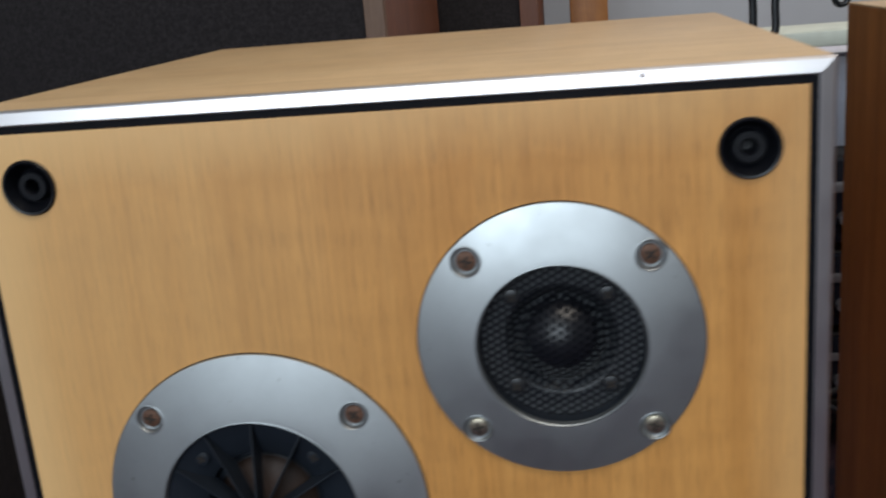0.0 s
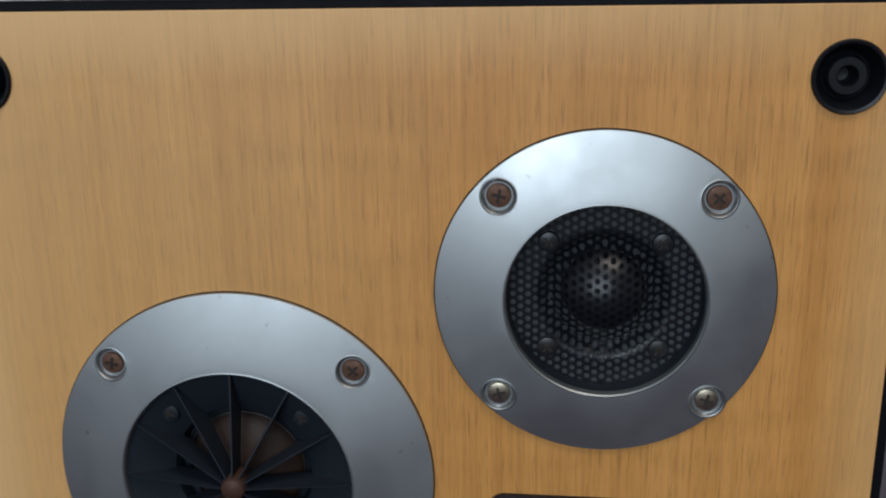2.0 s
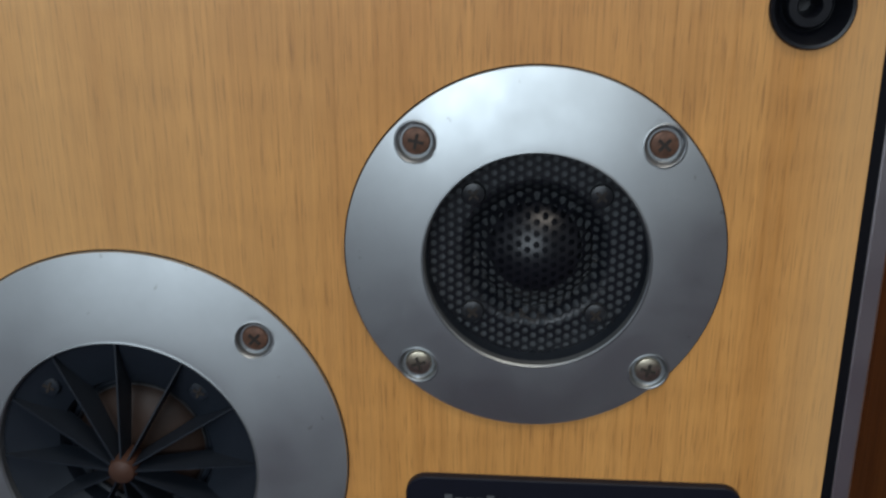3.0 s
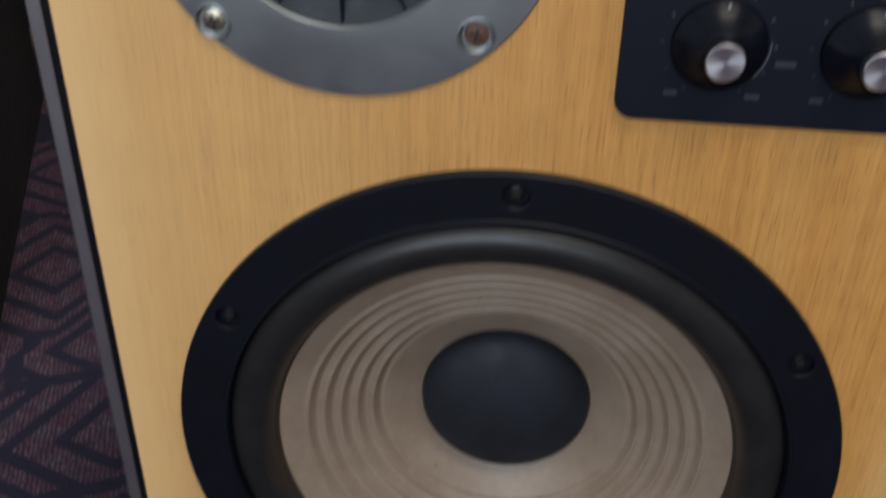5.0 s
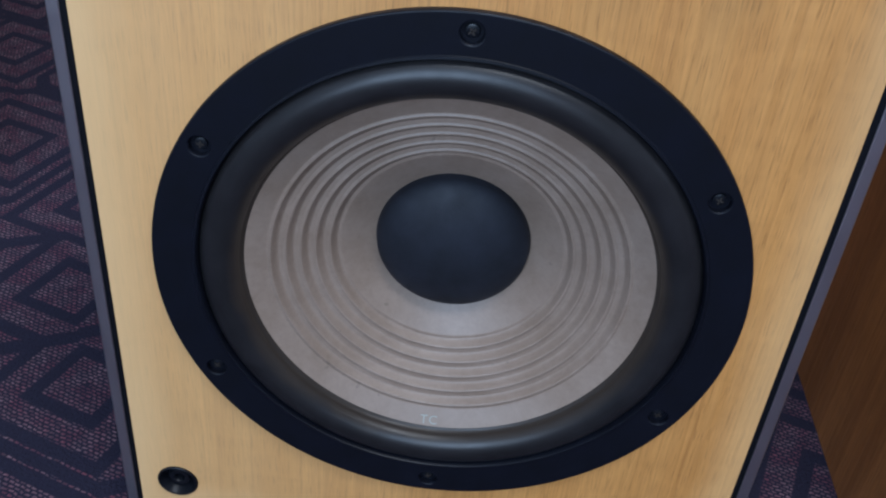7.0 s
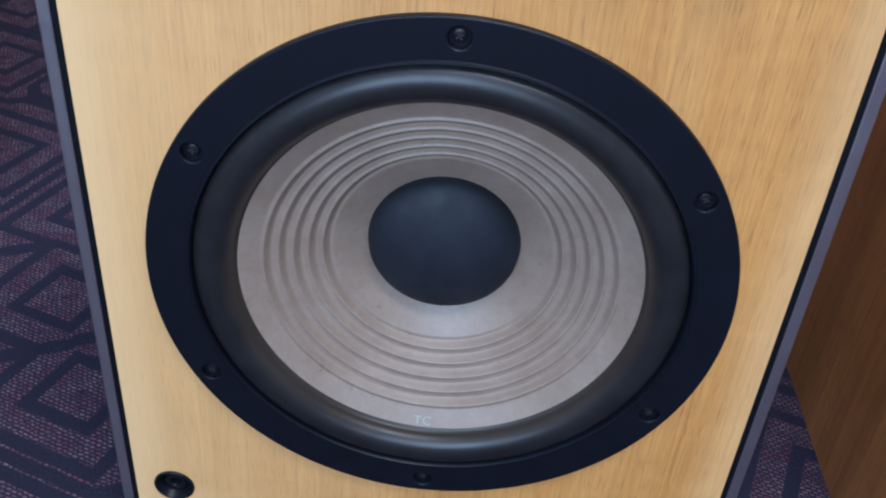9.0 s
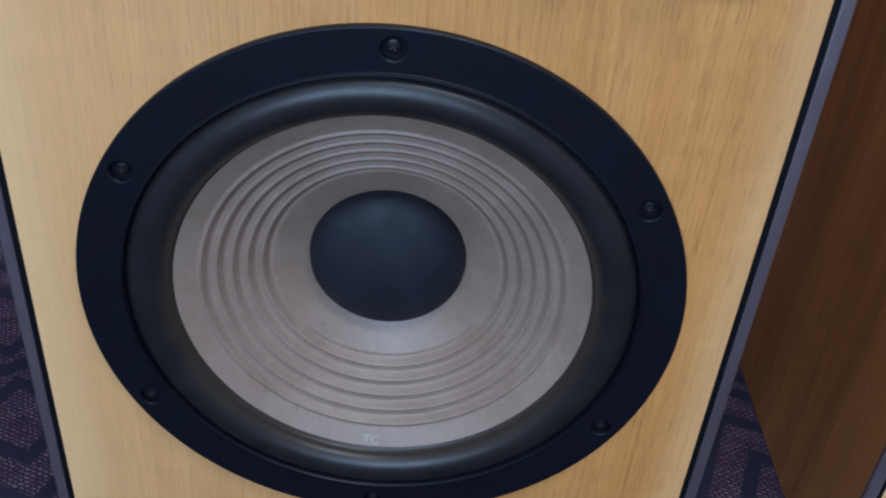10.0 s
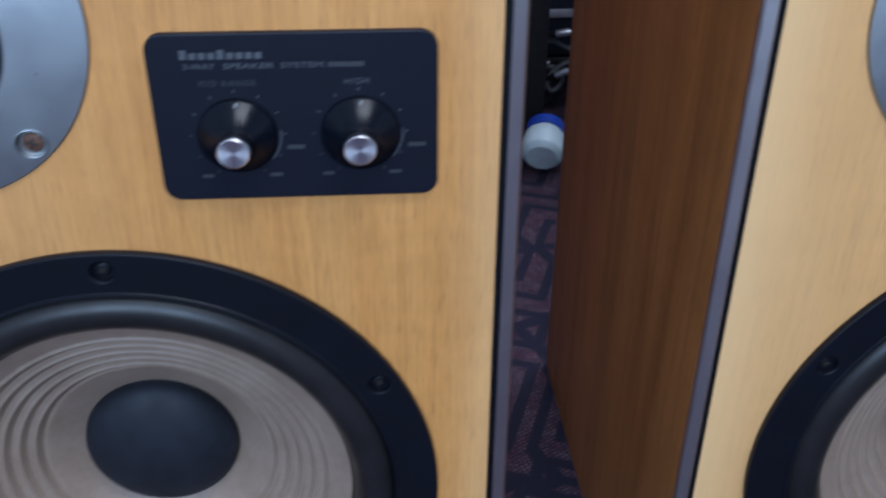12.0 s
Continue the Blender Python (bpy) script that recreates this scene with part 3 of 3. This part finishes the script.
def build_tweeter(sp):
    ob = build_ring_plate("tweeter", sp, TWEET, 0.0593, 0.0352, 0.0372, "dome tweeter in a satin aluminium ring plate", (-0.0008, 0.0008))
    part("backing", revolve([(0.0352, 0.0050), (0.0242, 0.0056), (0.0196, 0.0110), (0.0190, 0.0112), (0, 0.0112)], 96), BACK_GREY, ob, "dark grey backing")
    dome = [(0.0150 * math.cos(radians(a)), 0.0108 - 0.0120 * math.sin(radians(a))) for a in range(0, 91, 6)]
    dome[-1] = (0, dome[-1][1])
    part("dome", revolve(dome, 64), CAP_BLACK, ob, "dark dome", angle=80)
    # perforated cover: one ring of six faces round each hole
    bm = bmesh.new()
    pitch = 0.00312
    dx, dz = pitch, pitch * math.sqrt(3) / 2
    for row in range(-14, 15):
        for col in range(-14, 15):
            px, pz = row * dz, col * dx + (0.5 * dx if row % 2 else 0)
            if math.hypot(px, pz) > 0.0362:
                continue
            outer, inner = [], []
            for i in range(6):
                a = radians(60 * i)
                for rr, lst in ((pitch / math.sqrt(3) * 1.001, outer), (pitch * 0.345, inner)):
                    x, z = px + rr * math.cos(a), pz + rr * math.sin(a)
                    lst.append(bm.verts.new((x, mesh_depth(math.hypot(x, z)), z)))
            for i in range(6):
                j = (i + 1) % 6
                bm.faces.new((outer[i], outer[j], inner[j], inner[i]))
    tagged(part("mesh_cover", bm, MESH_BLACK, ob, "black perforated metal mesh", angle=80), kind="stuff")
    for sx in (-1, 1):
        for sz in (-1, 1):
            add_screw(ob, sx * 0.0198, 0.0018, sz * 0.0198, 0.0038, DARK_SCREW, 40, "black screw")


def flat_bar(x0, x1, z0, z1, y):
    return box(x0, x1, y - 0.0001, y, z0, z1)


def build_panel(sp):
    pl = part("control_panel", sheet("control_panel", rounded(0.0328, 0.145, 0.373, 0.4436, 0.0065), [], -0.0030, 0.001, 0.0006), PANEL_BLACK, sp,
              "black level control panel with printed scales")
    yf = -0.0031
    for k in range(9):
        x = 0.0456 + 0.0036 * k
        part("emblem_block", flat_bar(x, x + 0.0026, 0.4340, 0.4378 if k in (0, 4) else 0.4366, yf), PRINT_MID, pl, "grey emblem block")
    for text, x0, x1 in (("3-WAY", 0.0462, 0.0587), ("SPEAKER", 0.0618, 0.0815), ("SYSTEM", 0.0840, 0.1005)):
        word = lettering(text, 0.0032)
        wide = max(v.co.x for v in word.vertices)
        word.transform(Matrix.Diagonal(((x1 - x0) / wide, 1, 1, 1)))
        part("print_line", word, PRINT_MID, pl, "grey printed word", (x0, yf, 0.4300))
    part("print_bar", flat_bar(0.1025, 0.1165, 0.4301, 0.4321, yf), PRINT_DIM, pl, "grey printed bar")
    part("print_line", lettering("MID RANGE", 0.0035, 1.25), PRINT_DIM, pl, "dim printed words", (0.0515, yf, 0.4228))
    part("print_line", lettering("HIGH", 0.0035, 1.25), PRINT_MID, pl, "grey printed word", (0.1085, yf, 0.4228))
    for kx in (0.0647, 0.1140):
        kz = 0.4018
        kn = part("knob", revolve([(0.0160, -0.0028), (0.0160, -0.0050), (0.0155, -0.0058), (0.0120, -0.0085), (0.0092, -0.0125), (0.0070, -0.0150), (0.0065, -0.0165)], 64),
                  KNOB_BLACK, pl, "glossy black flared knob", (kx, 0, kz), angle=50)
        part("knob_cap", revolve([(0.0064, -0.0155), (0.0064, -0.0204), (0.0060, -0.0209), (0.0035, -0.0208), (0, -0.0208)], 48), CAP_METAL, kn, "spun silver cap")
        part("pointer", box(-0.0004, 0.0004, -0.0072, -0.0062, 0.0120, 0.0150), PRINT, kn, "pale pointer mark", (0, 0, 0), (0, 3, 0))
        for k in range(11):
            a = -150 + 30 * k
            part("scale_mark", box(-0.00025, 0.00025, -0.0001, 0, 0.0182, 0.0194), PRINT_MID if 2 < k < 9 else PRINT_DIM, pl, "", (kx, yf, kz), (0, a, 0))
        arc = bmesh.new()
        prev = None
        for i in range(13):
            a = radians(85 + 45 * i / 12)
            cur = [arc.verts.new((r * math.sin(a), 0, r * math.cos(a))) for r in (0.0170, 0.0175)]
            if prev:
                arc.faces.new((prev[0], prev[1], cur[1], cur[0]))
            prev = cur
        part("scale_arc", arc, PRINT_MID, pl, "thin printed arc", (kx, yf, kz))
        part("print_bar", flat_bar(kx + 0.0195, kx + 0.0265, kz - 0.0068, kz - 0.0050, yf), PRINT_DIM, pl)
        part("print_bar", flat_bar(kx - 0.0160, kx - 0.0115, kz - 0.0190, kz - 0.0175, yf), PRINT_DIM, pl)
        part("print_bar", flat_bar(kx + 0.0115, kx + 0.0165, kz - 0.0190, kz - 0.0175, yf), PRINT_DIM, pl)


def build_chip(sp):
    """A small brown chip in the upper trim."""
    bm = revolve([(0, -0.0004), (0.0008, -0.0003), (0.0011, 0.0002)], 12)
    part("chip", bm, RUST, sp, "tiny brown chip in the trim", (0.110, -0.0002, TOP - 0.0028))


speaker = thing("loudspeaker", "three-way loudspeaker with blond wood front standing on carpet", "speaker", group="pair of loudspeakers")
build_cabinet(speaker)
for sx, sz in SOCKETS:
    build_socket(speaker, sx, sz)
build_woofer(speaker)
build_mid(speaker)
build_tweeter(speaker)
build_panel(speaker)
toe = 0.7
copy_thing(speaker, pose(0.2743 + HALF * math.cos(radians(toe)), HALF * math.sin(radians(toe)), 0, 0, 0, toe))
build_chip(speaker)


# ---- things behind ----
def floor_speaker(label, x0, x1, y0, depth, height, rim, wood_mat, rim_mat):
    ob = thing("floor_speaker", label, "speaker", ((x0 + x1) / 2, y0, 0))
    h = (x1 - x0) / 2
    part("cabinet", box(-h, h, 0.012, depth, 0, height, 0.003), wood_mat, ob)
    part("front_frame", sheet("front_frame", [(-h, 0), (h, 0), (h, height), (-h, height)],
         [[(-h + rim, rim), (h - rim, rim), (h - rim, height - rim), (-h + rim, height - rim)]], -0.006, 0.0115, 0.001), rim_mat, ob)
    part("grille", box(-h + rim + 0.001, h - rim - 0.001, -0.002, 0.0115, rim + 0.001, height - rim - 0.001, 0.003), GRILLE, ob, "black cloth grille")
    return ob


floor_speaker("tall wooden floor speaker with black cloth grille", -0.83, -0.172, 0.95, 0.52, 0.95, 0.025, RED_WOOD, DULL_WOOD)
floor_speaker("red-brown wooden floor speaker with black grille", -0.46, 0.006, 1.56, 0.35, 1.0, 0.032, RED_WOOD, RED_WOOD)
post = tagged(part("bookcase_side", box(0.064, 0.146, 1.85, 2.10, 0, 1.1, 0.004), SIDE_WOOD), "brown wooden bookcase side panel by the wall", "bookcase")

# slim black cabinet with a wooden top, turned a little
low = thing("low_cabinet", "slim black cabinet with brown wooden top", "cabinet", (-0.427, 0.27, 0), (0, 0, 21.2))
part("body", box(-0.13, 0, 0, 0.54, 0, 0.442, 0.002), BOX_BLACK, low)
part("top", box(-0.132, 0.012, -0.003, 0.545, 0.442, 0.472, 0.003), LOW_WOOD, low, "brown wooden top board")

# table with clutter
table = thing("side_table", "low table with pale laminate top", "table", (0.30, 0.80, 0))
part("tabletop", box(0.004, 0.62, 0, 0.12, 0.562, 0.580, 0.003), TABLE_WHITE, table)
for lx in (0.022, 0.60):
    for ly in (0.02, 0.10):
        part("leg", box(lx - 0.015, lx + 0.015, ly - 0.015, ly + 0.015, 0, 0.562, 0.002), BOX_BLACK, table)

for k, (z0, z1) in enumerate(((0.10, 0.19), (0.20, 0.30), (0.31, 0.42))):
    amp = thing("amplifier", "black stacked hi-fi unit with silver fascia details", "amplifier", (0.44, 0.86, z0))
    hgt = z1 - z0
    part("case", box(-0.21, 0.21, 0.01, 0.36, 0.0, hgt, 0.003), BOX_BLACK, amp)
    part("fascia", box(-0.215, 0.215, 0, 0.0095, 0.004, hgt - 0.002, 0.002), PANEL_BLACK, amp)
    part("strip", box(-0.20, 0.20, -0.003, -0.0005, hgt * 0.62, hgt * 0.74, 0.001), SILVER, amp, "silver strip")
    for i in range(6):
        part("button", revolve([(0, -0.012), (0.008, -0.011), (0.009, -0.0005)], 20), SILVER, amp, "silver knob", (-0.17 + 0.065 * i, 0, hgt * 0.32))
crate = thing("stand", "low black equipment stand", "stand", (0.44, 0.86, 0))
part("shelf", box(-0.23, 0.23, 0.0, 0.38, 0.085, 0.10, 0.002), BOX_BLACK, crate)
for lx in (-0.21, 0.21):
    for ly in (0.03, 0.35):
        part("leg", box(lx - 0.015, lx + 0.015, ly - 0.015, ly + 0.015, 0, 0.085), BOX_BLACK, crate)

jar = thing("jar", "white plastic jar with blue lid lying on carpet", "jar", (0.321, 0.712, 0.028), (-72, 0, -14))
part("body", lathe_z([(0, 0.0), (0.019, 0.0), (0.0255, 0.006), (0.0275, 0.02), (0.0255, 0.036), (0.020, 0.043), (0, 0.043)], 14), JAR_WHITE, jar)
part("lid", lathe_z([(0, 0.0432), (0.0235, 0.0432), (0.024, 0.055), (0.0215, 0.057), (0, 0.057)]), LID_BLUE, jar)

# hanging cables behind the cabinet
def cable(label, pts, r, mat=PLASTIC):
    cu = bpy.data.curves.new("cable", "CURVE")
    cu.dimensions, cu.bevel_depth, cu.bevel_resolution = "3D", r, 3
    sp = cu.splines.new("BEZIER")
    sp.bezier_points.add(len(pts) - 1)
    for p, co in zip(sp.bezier_points, pts):
        p.co, p.handle_left_type, p.handle_right_type = co, "AUTO", "AUTO"
    ob = bpy.data.objects.new("cable", cu)
    mesh = bpy.data.meshes.new_from_object(ob)
    bpy.data.objects.remove(ob)
    tagged(part("cable", mesh, mat), label, "cable")


cable("black cable loop hanging over a table edge", [(0.279, 0.79, 0.80), (0.278, 0.79, 0.62), (0.291, 0.785, 0.575), (0.303, 0.79, 0.62), (0.312, 0.79, 0.80)], 0.0045)
cable("thin black cable loop above the table", [(0.362, 0.82, 0.80), (0.370, 0.82, 0.63), (0.381, 0.82, 0.606), (0.389, 0.82, 0.63), (0.385, 0.82, 0.80)], 0.0035)
cable("dark grey cable tangled over the front of a black stand", [(0.300, 0.80, 0.005), (0.312, 0.822, 0.06), (0.338, 0.835, 0.098), (0.362, 0.83, 0.084), (0.346, 0.826, 0.070),
      (0.372, 0.834, 0.104), (0.41, 0.84, 0.06), (0.42, 0.80, 0.005)], 0.0036, CABLE_GREY)
cable("dark grey cable drooping in front of stacked units", [(0.296, 0.835, 0.150), (0.322, 0.830, 0.128), (0.345, 0.832, 0.134), (0.372, 0.834, 0.122), (0.41, 0.83, 0.13),
      (0.43, 0.82, 0.09), (0.435, 0.80, 0.005)], 0.0036, CABLE_GREY)


def audio_plug(at, turn):
    ob = thing("audio_plug", "small silver audio plug on a dark cable tangle", "plug", at, turn, "plugs on the cable tangle")
    part("barrel", lathe_z([(0, 0), (0.0042, 0), (0.0046, 0.001), (0.0046, 0.016), (0.0040, 0.018), (0, 0.018)], 20), SILVER, ob)
    part("pin", lathe_z([(0, 0.0182), (0.0016, 0.0182), (0.0016, 0.027), (0.0009, 0.0285), (0, 0.0285)], 16), SILVER, ob)
    part("sleeve", lathe_z([(0.0020, -0.012), (0.0032, -0.010), (0.0040, -0.0002), (0, -0.0002)], 16), PLASTIC, ob)


audio_plug((0.322, 0.826, 0.139), (0, 82, 8))
audio_plug((0.350, 0.824, 0.146), (0, 78, -12))
audio_plug((0.318, 0.822, 0.104), (0, 84, 14))
audio_plug((0.352, 0.820, 0.092), (0, 62, -20))

# white box on the stacked units
carton = thing("carton", "white cardboard box resting on stacked hi-fi units", "box", (0.44, 0.94, 0.42))
part("box", box(-0.10, 0.12, 0, 0.16, 0, 0.118, 0.003), BAG_WHITE, carton)
part("flap", box(-0.102, 0.122, -0.003, 0.163, 0.1185, 0.1215, 0.001), BAG_WHITE, carton)
